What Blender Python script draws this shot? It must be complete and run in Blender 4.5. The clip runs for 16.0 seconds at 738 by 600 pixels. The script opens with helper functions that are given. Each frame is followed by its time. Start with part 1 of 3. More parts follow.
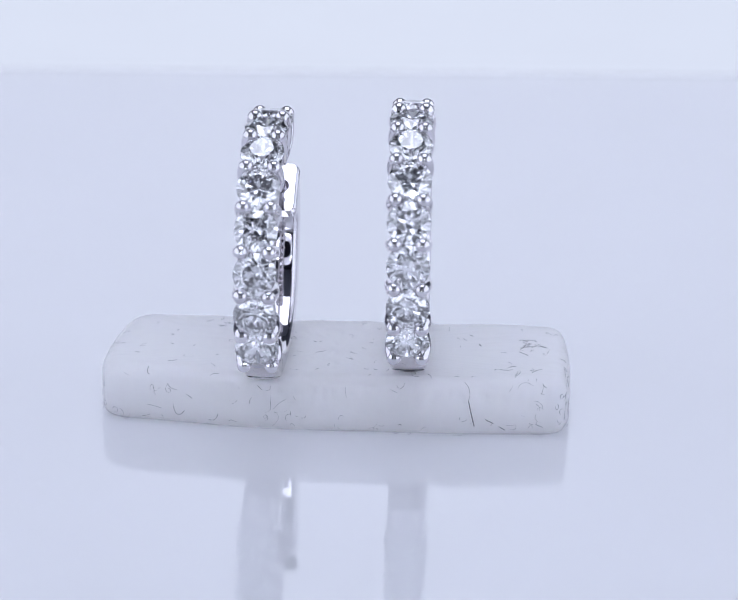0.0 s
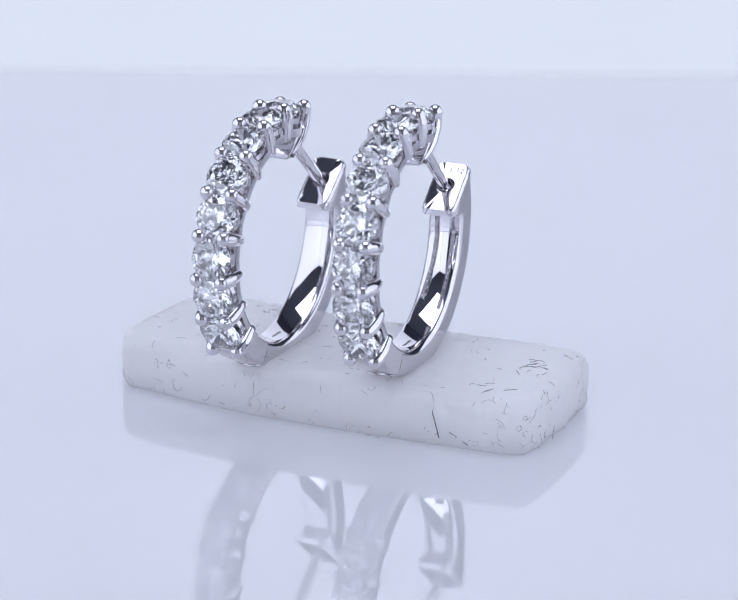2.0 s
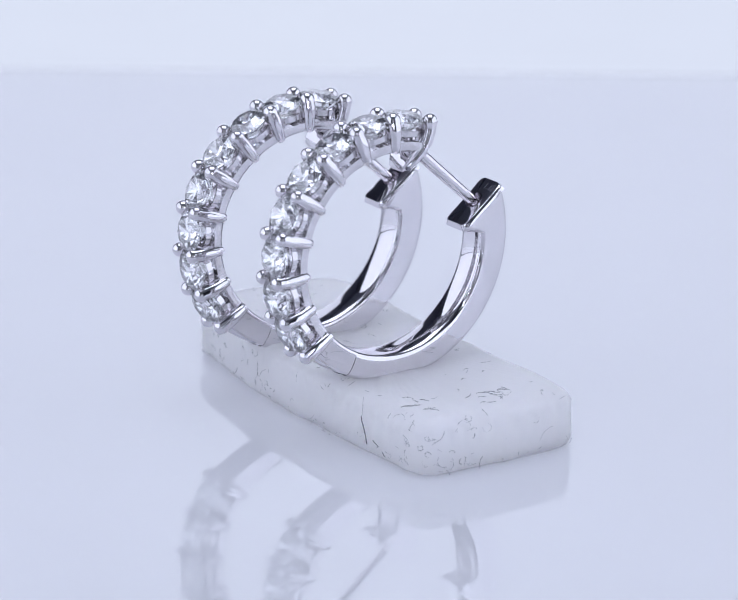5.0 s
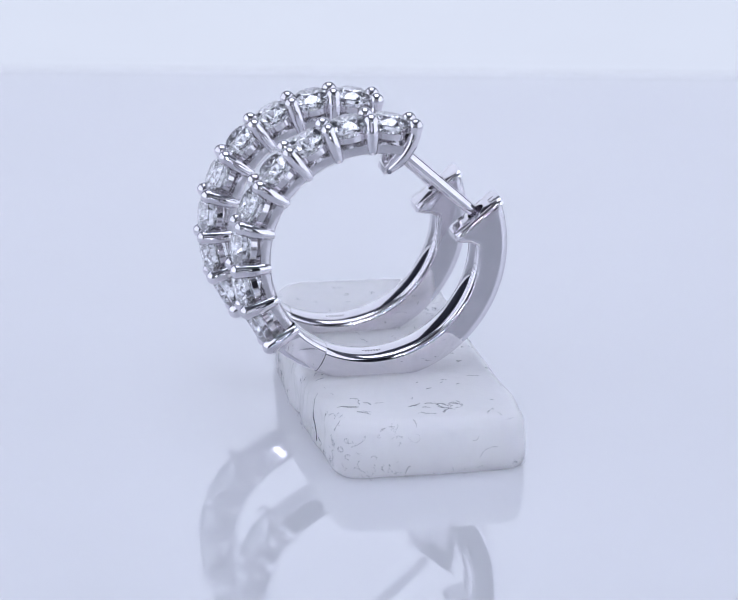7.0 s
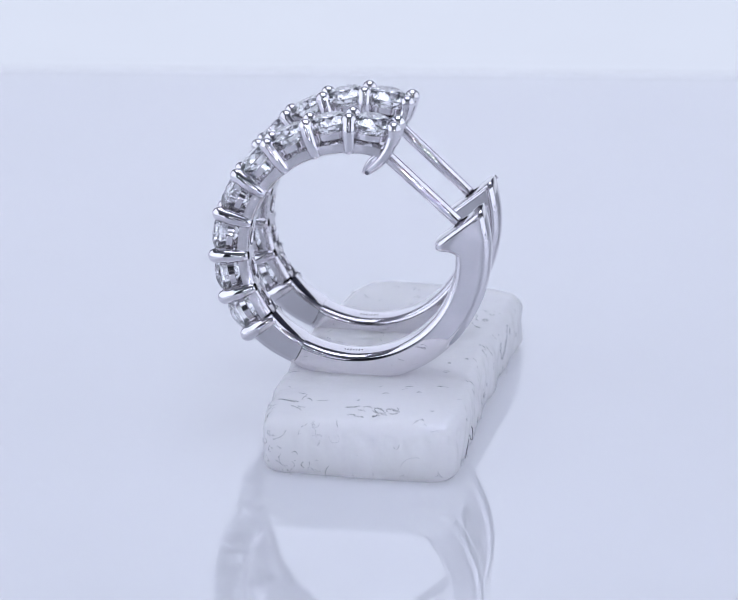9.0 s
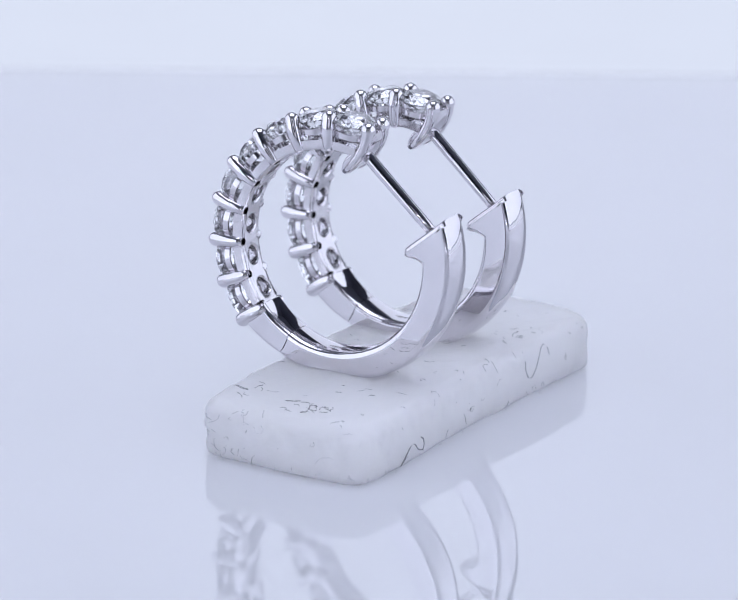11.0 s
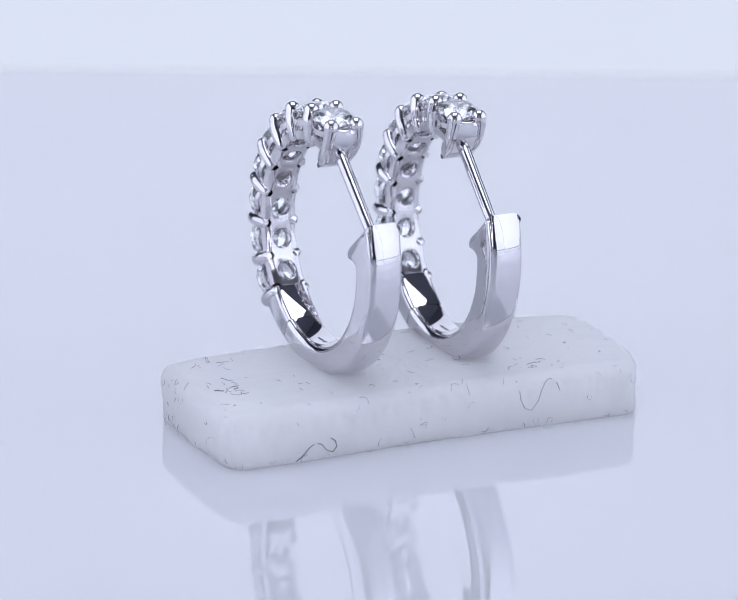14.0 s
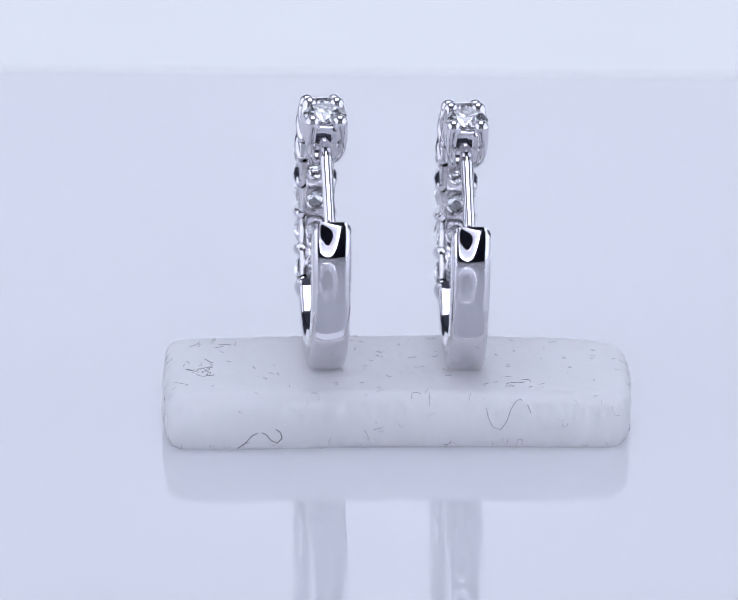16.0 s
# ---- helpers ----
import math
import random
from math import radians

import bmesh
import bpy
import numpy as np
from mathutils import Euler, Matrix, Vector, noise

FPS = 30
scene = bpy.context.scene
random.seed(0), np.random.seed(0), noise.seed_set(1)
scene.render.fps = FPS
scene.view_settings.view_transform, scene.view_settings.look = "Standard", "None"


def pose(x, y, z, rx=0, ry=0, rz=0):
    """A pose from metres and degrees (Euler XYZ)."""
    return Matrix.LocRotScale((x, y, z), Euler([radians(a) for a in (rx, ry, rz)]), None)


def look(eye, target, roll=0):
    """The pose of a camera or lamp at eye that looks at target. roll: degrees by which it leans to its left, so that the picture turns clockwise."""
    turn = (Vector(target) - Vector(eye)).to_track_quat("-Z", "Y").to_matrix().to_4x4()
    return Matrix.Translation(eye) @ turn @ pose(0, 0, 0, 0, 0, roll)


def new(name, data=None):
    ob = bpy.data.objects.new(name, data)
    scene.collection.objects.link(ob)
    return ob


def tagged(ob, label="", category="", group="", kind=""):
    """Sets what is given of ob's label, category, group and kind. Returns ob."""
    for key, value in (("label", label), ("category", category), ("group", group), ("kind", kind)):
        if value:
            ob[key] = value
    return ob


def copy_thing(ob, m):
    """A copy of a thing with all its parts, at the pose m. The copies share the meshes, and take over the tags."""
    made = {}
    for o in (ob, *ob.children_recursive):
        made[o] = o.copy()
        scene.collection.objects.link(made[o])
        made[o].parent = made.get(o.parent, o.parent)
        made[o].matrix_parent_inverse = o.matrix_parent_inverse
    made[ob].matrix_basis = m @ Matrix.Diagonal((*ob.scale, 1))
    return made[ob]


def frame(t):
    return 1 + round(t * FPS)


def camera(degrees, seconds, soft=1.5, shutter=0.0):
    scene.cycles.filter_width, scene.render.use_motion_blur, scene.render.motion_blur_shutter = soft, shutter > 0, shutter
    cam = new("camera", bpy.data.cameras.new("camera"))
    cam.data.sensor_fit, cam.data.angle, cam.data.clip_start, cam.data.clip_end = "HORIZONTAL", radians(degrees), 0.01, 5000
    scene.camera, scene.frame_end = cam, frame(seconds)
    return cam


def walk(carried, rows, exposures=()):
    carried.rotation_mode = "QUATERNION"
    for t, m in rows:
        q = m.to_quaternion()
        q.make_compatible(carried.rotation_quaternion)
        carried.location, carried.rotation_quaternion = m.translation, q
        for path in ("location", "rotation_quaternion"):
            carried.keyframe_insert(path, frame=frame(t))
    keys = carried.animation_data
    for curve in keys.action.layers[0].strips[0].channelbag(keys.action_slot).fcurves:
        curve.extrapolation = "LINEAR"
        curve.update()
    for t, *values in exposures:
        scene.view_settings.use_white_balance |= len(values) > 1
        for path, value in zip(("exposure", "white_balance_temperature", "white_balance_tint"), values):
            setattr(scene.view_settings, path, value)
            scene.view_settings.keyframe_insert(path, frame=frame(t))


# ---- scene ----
MM = 0.001


def mm(x, y, z):
    return Vector((x * MM, y * MM, z * MM))


# ---------------------------------------------------------------- camera
cam = camera(12.337, 16.0, soft=1.1)
EYE = Vector((0.0, -0.21185, 0.07472))
PITCH, YAW = radians(17.599), radians(0.041)
AIM = EYE + Vector((math.sin(YAW) * math.cos(PITCH), math.cos(YAW) * math.cos(PITCH), -math.sin(PITCH)))
VIEW = look(EYE, AIM, 0.542)
cam.data.dof.use_dof = True
cam.data.dof.focus_distance = 0.2195
cam.data.dof.aperture_fstop = 60.0
walk(cam, [(0.0, VIEW), (16.0, VIEW)], exposures=[(0.0, 0.16), (16.0, 0.16)])

# ---------------------------------------------------------------- world: a dim room round the light tent
world = bpy.data.worlds.new("room")
world.use_nodes = True
world.node_tree.nodes["Background"].inputs[0].default_value = (0.75, 0.85, 1.0, 1)
world.node_tree.nodes["Background"].inputs[1].default_value = 0.02
scene.world = world

TENT_GLOW = 0.64       # back-lit cloth at both sides, and the added front screens
SWEEP_GLOW = 0.46      # brightness put as glow into the cloth lying behind the sheet
BACK_GLOW = 0.74       # unseen screen added behind, mirrored by the sheet
TABLE_GLOW = 0.17      # glow put into the acrylic sheet, as if lit from below
PANEL_LIGHT = 2.6      # overhead panel
LED_LIGHT = 420.0       # each diode of the ring light
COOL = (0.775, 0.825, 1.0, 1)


scene.cycles.max_bounces = 24
scene.cycles.transmission_bounces = 24
scene.cycles.glossy_bounces = 12


# ---------------------------------------------------------------- materials
def node_mat(name):
    m = bpy.data.materials.new(name)
    m.use_nodes = True
    nt = m.node_tree
    return m, nt, nt.nodes["Principled BSDF"]


def noise_bump(nt, bsdf, scale, strength, distance, detail=4.0, stretch=None):
    tc = nt.nodes.new("ShaderNodeTexCoord")
    n = nt.nodes.new("ShaderNodeTexNoise")
    n.inputs["Scale"].default_value = scale
    n.inputs["Detail"].default_value = detail
    if stretch:
        mp = nt.nodes.new("ShaderNodeMapping")
        mp.inputs["Scale"].default_value = stretch
        nt.links.new(tc.outputs["Object"], mp.inputs["Vector"])
        nt.links.new(mp.outputs["Vector"], n.inputs["Vector"])
    else:
        nt.links.new(tc.outputs["Object"], n.inputs["Vector"])
    b = nt.nodes.new("ShaderNodeBump")
    b.inputs["Strength"].default_value = strength
    b.inputs["Distance"].default_value = distance
    nt.links.new(n.outputs["Fac"], b.inputs["Height"])
    nt.links.new(b.outputs["Normal"], bsdf.inputs["Normal"])
    return n


def vary(nt, bsdf, socket, fac, lo, hi):
    r = nt.nodes.new("ShaderNodeMapRange")
    r.inputs["To Min"].default_value, r.inputs["To Max"].default_value = lo, hi
    r.inputs["From Min"].default_value, r.inputs["From Max"].default_value = 0.3, 0.7
    nt.links.new(fac, r.inputs["Value"])
    nt.links.new(r.outputs["Result"], bsdf.inputs[socket])


def tint(nt, bsdf, fac, a, b):
    r = nt.nodes.new("ShaderNodeMix")
    r.data_type = "RGBA"
    r.inputs["A"].default_value, r.inputs["B"].default_value = (*a, 1), (*b, 1)
    nt.links.new(fac, r.inputs["Factor"])
    nt.links.new(r.outputs["Result"], bsdf.inputs["Base Color"])


def metal_mat(name, colour, rough, bump, wave=1.0):
    m, nt, p = node_mat(name)
    p.inputs["Metallic"].default_value = 1.0
    n = noise_bump(nt, p, 420, bump, 0.00003, 5)
    fine = p.inputs["Normal"].links[0].from_node
    slow = nt.nodes.new("ShaderNodeTexNoise")
    slow.inputs["Scale"].default_value = 330 * wave
    slow.inputs["Detail"].default_value = 1.0
    nt.links.new(nt.nodes["Texture Coordinate"].outputs["Object"], slow.inputs["Vector"])
    b = nt.nodes.new("ShaderNodeBump")
    b.inputs["Strength"].default_value = 0.6
    b.inputs["Distance"].default_value = 0.00007
    nt.links.new(slow.outputs["Fac"], b.inputs["Height"])
    nt.links.new(b.outputs["Normal"], fine.inputs["Normal"])
    vary(nt, p, "Roughness", n.outputs["Fac"], rough * 0.7, rough * 1.5)
    tint(nt, p, n.outputs["Fac"], tuple(c * 0.95 for c in colour), tuple(c * 1.05 for c in colour))
    return m


GOLD = metal_mat("white_gold", (0.70, 0.68, 0.71), 0.02, 0.12)
GOLD_CAST = metal_mat("white_gold_cast", (0.665, 0.645, 0.67), 0.11, 0.45, 1.6)

DIAMOND, _nt, _p = node_mat("diamond")
_p.inputs["Base Color"].default_value = (0.97, 0.98, 1.0, 1)
_p.inputs["Transmission Weight"].default_value = 1.0
_p.inputs["Roughness"].default_value = 0.0
_p.inputs["IOR"].default_value = 2.42

WAX, _nt, _p = node_mat("frosted_silicone")
_p.inputs["Roughness"].default_value = 0.5
_p.inputs["IOR"].default_value = 1.43
_p.inputs["Transmission Weight"].default_value = 0.38
_p.inputs["Subsurface Weight"].default_value = 1.0
_p.inputs["Subsurface Radius"].default_value = (1.0, 1.0, 1.05)
_p.inputs["Subsurface Scale"].default_value = 0.005
_n = noise_bump(_nt, _p, 420, 0.5, 0.00025, 8)
tint(_nt, _p, _n.outputs["Fac"], (0.95, 0.925, 0.97), (0.99, 0.965, 1.0))

LINT, _nt, _p = node_mat("dark_lint")
_p.inputs["Base Color"].default_value = (0.09, 0.09, 0.12, 1)
_p.inputs["Roughness"].default_value = 0.8
PALE_LINT, _nt, _p = node_mat("grey_lint")
_p.inputs["Base Color"].default_value = (0.30, 0.30, 0.35, 1)
_p.inputs["Roughness"].default_value = 0.8
# One dark colour for engraved marks and for shade in holes and seams.
INK_AND_SHADE, _nt, _p = node_mat("engraved_mark_and_gap_shade")
_p.inputs["Base Color"].default_value = (0.12, 0.12, 0.15, 1)
_p.inputs["Roughness"].default_value = 0.5

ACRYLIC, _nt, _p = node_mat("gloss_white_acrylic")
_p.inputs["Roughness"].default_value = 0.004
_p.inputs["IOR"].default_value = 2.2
# The sheet itself glows, which lifts the shade round the block; no lamp below.
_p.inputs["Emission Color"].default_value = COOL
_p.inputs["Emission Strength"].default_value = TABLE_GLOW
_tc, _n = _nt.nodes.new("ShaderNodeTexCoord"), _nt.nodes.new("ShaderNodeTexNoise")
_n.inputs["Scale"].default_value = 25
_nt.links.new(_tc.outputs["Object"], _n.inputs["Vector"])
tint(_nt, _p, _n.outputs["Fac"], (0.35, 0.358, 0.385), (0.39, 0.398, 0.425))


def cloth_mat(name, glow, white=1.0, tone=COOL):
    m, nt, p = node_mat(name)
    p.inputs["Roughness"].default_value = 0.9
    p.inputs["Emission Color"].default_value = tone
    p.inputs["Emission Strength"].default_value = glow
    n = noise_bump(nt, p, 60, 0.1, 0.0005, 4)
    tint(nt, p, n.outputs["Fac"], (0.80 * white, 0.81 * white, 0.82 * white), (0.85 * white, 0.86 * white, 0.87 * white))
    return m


CLOTH = cloth_mat("backlit_side_cloth", TENT_GLOW)
# Lying cloth given its own glow for brightness; nothing lights it from behind.
SWEEP = cloth_mat("sweep_cloth_added_glow", SWEEP_GLOW, 0.5, (0.785, 0.84, 1.0, 1))
BACK = cloth_mat("added_back_glow", BACK_GLOW, 0.5)

BLACK, _nt, _p = node_mat("black_plastic")
_p.inputs["Base Color"].default_value = (0.012, 0.012, 0.014, 1)
_p.inputs["Roughness"].default_value = 0.5
_n = noise_bump(_nt, _p, 900, 0.2, 0.0001)
GREY, _nt, _p = node_mat("grey_plastic")
_p.inputs["Base Color"].default_value = (0.62, 0.62, 0.64, 1)
_p.inputs["Roughness"].default_value = 0.5
_n = noise_bump(_nt, _p, 900, 0.2, 0.0001)


def room_tone_mat(name, colour):
    m, nt, p = node_mat(name)
    p.inputs["Roughness"].default_value = 0.9
    n = noise_bump(nt, p, 20, 0.1, 0.001)
    tint(nt, p, n.outputs["Fac"], tuple(c * 0.9 for c in colour), tuple(c * 1.1 for c in colour))
    return m


# Room tones set by how dark each side should reflect in the metal.
ROOM_WALL = room_tone_mat("blue_grey_room_tone", (0.20, 0.21, 0.27))
ROOM_TOP = room_tone_mat("pale_ceiling_tone", (0.42, 0.44, 0.52))
ROOM_DARK = room_tone_mat("dark_room_tone", (0.06, 0.064, 0.085))


def glow_mat(name, strength):
    m, nt, p = node_mat(name)
    p.inputs["Base Color"].default_value = (0.8, 0.8, 0.8, 1)
    p.inputs["Emission Color"].default_value = COOL
    p.inputs["Emission Strength"].default_value = strength
    return m


PANEL_GLOW = glow_mat("panel_diffuser", PANEL_LIGHT)
LED_GLOW = glow_mat("led", LED_LIGHT)


# ---------------------------------------------------------------- mesh helpers
def finish(bm, name, material, smooth=None):
    bmesh.ops.recalc_face_normals(bm, faces=bm.faces[:])
    me = bpy.data.meshes.new(name)
    bm.to_mesh(me)
    bm.free()
    me.materials.append(material)
    if smooth is not None:
        me.polygons.foreach_set("use_smooth", [True] * len(me.polygons))
        me.set_sharp_from_angle(angle=radians(smooth))
    return me


def part(name, bm, material, parent, label="", smooth=None):
    me = bm if isinstance(bm, bpy.types.Mesh) else finish(bm, name, material, smooth)
    ob = new(name, me)
    ob.parent = parent
    return tagged(ob, label)


def box_bm(x0, x1, y0, y1, z0, z1, bevel=0.0):
    bm = bmesh.new()
    bmesh.ops.create_cube(bm, size=1.0)
    for v in bm.verts:
        v.co = Vector((x0 + (v.co.x + 0.5) * (x1 - x0), y0 + (v.co.y + 0.5) * (y1 - y0), z0 + (v.co.z + 0.5) * (z1 - z0)))
    if bevel:
        bmesh.ops.bevel(bm, geom=bm.edges[:], offset=bevel, segments=2, profile=0.5, affect="EDGES")
    return bm


def tube_bm(points, radii, sides=8, dome=True, bm=None):
    """A tube along points, with its own radius at each."""
    bm = bm or bmesh.new()
    rings, n = [], len(points)
    side = None
    for i, p in enumerate(points):
        d = (points[min(i + 1, n - 1)] - points[max(i - 1, 0)]).normalized()
        if side is None:
            side = d.orthogonal().normalized()
        side = (side - d * side.dot(d)).normalized()
        up = d.cross(side)
        rings.append([bm.verts.new(p + (side * math.cos(a) + up * math.sin(a)) * radii[i])
                      for a in (2 * math.pi * k / sides for k in range(sides))])
    for a, b in zip(rings, rings[1:]):
        for k in range(sides):
            bm.faces.new((a[k], a[(k + 1) % sides], b[(k + 1) % sides], b[k]))
    bm.faces.new(rings[0][::-1])
    bm.faces.new(rings[-1])
    return bm


# ---------------------------------------------------------------- light tent, table and room
def structure(name, bm, material, label, smooth=None):
    return tagged(new(name, finish(bm, name, material, smooth)), label, name.split("_")[0], "", "structure")


TENT_X, TENT_BACK, TENT_FRONT, TENT_TOP = 0.17, 0.27, -0.17, 0.20
SIDE_BACK = 0.13
EDGE = 0.0935          # where the glossy sheet ends

structure("floor", box_bm(-0.30, 0.30, -0.30, EDGE, -0.004, 0.0, 0.0004), ACRYLIC, "glossy white acrylic sheet with its own added glow, as if lit from below, with mirror reflections")


def backdrop_bm():
    """Cloth that lies behind the sheet and sweeps up into the back wall."""
    bm = bmesh.new()
    line = [(EDGE + 0.0005, -0.0008), (EDGE + 0.01, -0.0008), (EDGE + 0.03, -0.0008)]
    r = 0.03
    for k in range(9):
        a = radians(90 * k / 8)
        line.append((TENT_BACK - r + r * math.sin(a), -0.0008 + r - r * math.cos(a)))
    rows = [[bm.verts.new((x, y, z)) for y, z in line] for x in (-0.14, 0.14)]
    for k in range(len(line) - 1):
        bm.faces.new((rows[0][k], rows[0][k + 1], rows[1][k + 1], rows[1][k]))
    bmesh.ops.solidify(bm, geom=bm.faces[:], thickness=0.002)
    return bm


structure("backdrop", backdrop_bm(), SWEEP, "white cloth with added glow, lying behind the table and curving up", 40)
# Added glowing screen, out of view, so the block's reflection stands out darker.
structure("wall_back", box_bm(-0.14, 0.14, TENT_BACK, TENT_BACK + 0.004, 0.030, 0.20), BACK, "unseen glowing screen added behind the table to brighten its reflections")
structure("wall_left", box_bm(-TENT_X - 0.004, -TENT_X, TENT_FRONT, SIDE_BACK, 0.001, TENT_TOP), CLOTH, "glowing white cloth side screen")
structure("wall_right", box_bm(TENT_X, TENT_X + 0.004, TENT_FRONT, SIDE_BACK, 0.001, TENT_TOP), CLOTH, "glowing white cloth side screen")
# Unseen front screens, added to throw more white into the diamonds.
for _nm, _x in (("wall_front_left", -1), ("wall_front_right", 1)):
    structure(_nm, box_bm(min(_x * 0.115, _x * 0.168), max(_x * 0.115, _x * 0.168), TENT_FRONT - 0.004, TENT_FRONT, 0.001, TENT_TOP), CLOTH,
              "unseen glowing cloth screen added beside the lens opening to brighten the diamonds")
structure("room_ground", box_bm(-0.45, 0.45, -0.60, 0.45, -0.070, -0.060), ROOM_WALL, "blue-grey bench under the acrylic sheet")
structure("room_ceiling", box_bm(-0.45, 0.45, -0.60, 0.45, 0.50, 0.51), ROOM_TOP, "unseen pale blue-grey ceiling of the booth, toned for the metal's reflections")
# Walls out of view; the one behind the lens is darkest, for black reflections.
for _nm, _b in (("room_wall_north", (-0.45, 0.45, 0.45, 0.46)), ("room_wall_south", (-0.45, 0.45, -0.61, -0.60)),
                ("room_wall_west", (-0.46, -0.45, -0.60, 0.45)), ("room_wall_east", (0.45, 0.46, -0.60, 0.45))):
    structure(_nm, box_bm(*_b, -0.06, 0.50), ROOM_DARK if "south" in _nm else ROOM_WALL, "unseen wall of the dim booth, toned for the metal's reflections")
for _x in (-0.28, 0.28):
    for _y in (-0.28, 0.07):
        tagged(new("table_leg", finish(box_bm(_x - 0.008, _x + 0.008, _y - 0.008, _y + 0.008, -0.06, -0.004, 0.001), "table_leg", BLACK)),
               "short black foot under the acrylic sheet", "foot", "feet of the sheet")


def light_panel():
    top = new("light_panel")
    top.location = (0.0, 0.015, 0.255)
    part("housing", box_bm(-0.105, 0.105, -0.095, 0.095, 0.002, 0.014, 0.001), BLACK, top, "black panel housing")
    part("diffuser", box_bm(-0.10, 0.10, -0.09, 0.09, 0.0, 0.004), PANEL_GLOW, top, "glowing white diffuser")
    for x in (-0.08, 0.08):
        part("hanger", tube_bm([Vector((x, 0, 0.012)), Vector((x, 0, 0.245))], [0.003, 0.003], 8), BLACK, top, "thin black hanging rod")
    return tagged(top, "glowing overhead lamp panel hung over the table", "lamp panel")


light_panel()


def ring_light():
    """A ring of diodes round the lens."""
    top = new("ring_light")
    top.matrix_world = VIEW @ pose(0, 0, -0.012)
    bm = bmesh.new()
    prof = [(0.034, 0.0), (0.034, -0.006), (0.036, -0.008), (0.064, -0.008), (0.066, -0.006), (0.066, 0.0)]
    loops = [[bm.verts.new((r * math.cos(a), r * math.sin(a), z)) for r, z in prof]
             for a in (2 * math.pi * k / 48 for k in range(48))]
    for k in range(48):
        a, b = loops[k], loops[(k + 1) % 48]
        for j in range(len(prof)):
            j2 = (j + 1) % len(prof)
            bm.faces.new((a[j], a[j2], b[j2], b[j]))
    part("housing", bm, GREY, top, "pale grey ring housing", 40)
    bm = bmesh.new()
    bmesh.ops.create_cone(bm, cap_ends=True, segments=10, radius1=0.0009, radius2=0.0009, depth=0.001)
    me = finish(bm, "led", LED_GLOW)
    for k in range(26):
        led = part("led", me, LED_GLOW, top)
        a = 2 * math.pi * k / 26
        led.location = (0.059 * math.cos(a), 0.059 * math.sin(a), -0.0088)
    return tagged(top, "pale grey ring light with white diodes round the lens", "ring light")


ring_light()

# ---------------------------------------------------------------- the earrings (millimetres: across, along, up from the hoop's centre)
R_IN, R_OUT, WIDE = 6.62, 8.72, 1.2
FIRST, STEP, STONES = 73.0, 18.42, 8
HINGE = 243.5


def seam(shift, r0, r1, n=8):
    """The hinge's bowed cut from the radius r0 to r1, as (along, up)."""
    out = []
    for k in range(n + 1):
        r = r0 + (r1 - r0) * k / n
        a = radians(HINGE + shift + 0.5 * max(0.0, 1 - ((r - 7.55) / 0.55) ** 2))
        out.append((r * math.cos(a), r * math.sin(a)))
    return out


def ring_pt(deg, r, across=0.0):
    a = radians(deg)
    return mm(across, r * math.cos(a), r * math.sin(a))


def stone_mesh(diameter):
    """A round brilliant, girdle in the plane z = 0."""
    bm = bmesh.new()
    pts = [(0, 0, -0.4466)]
    for k in range(8):
        a, b = math.pi / 4 * k, math.pi / 4 * (k + 0.5)
        ca, sa, cb, sb = math.cos(a), math.sin(a), math.cos(b), math.sin(b)
        pts += [(0.285 * ca, 0.285 * sa, 0.163), (0.40 * cb, 0.40 * sb, 0.105)]
        for z in (0.015, -0.015):
            pts += [(0.5 * ca, 0.5 * sa, z), (0.5 * cb, 0.5 * sb, z)]
        pts.append((0.115 * cb, 0.115 * sb, -0.3548))
    for p in pts:
        bm.verts.new(Vector(p) * diameter * MM)
    bmesh.ops.convex_hull(bm, input=bm.verts[:])
    bmesh.ops.dissolve_limit(bm, angle_limit=radians(0.6), verts=bm.verts[:], edges=bm.edges[:])
    return finish(bm, "stone", DIAMOND)


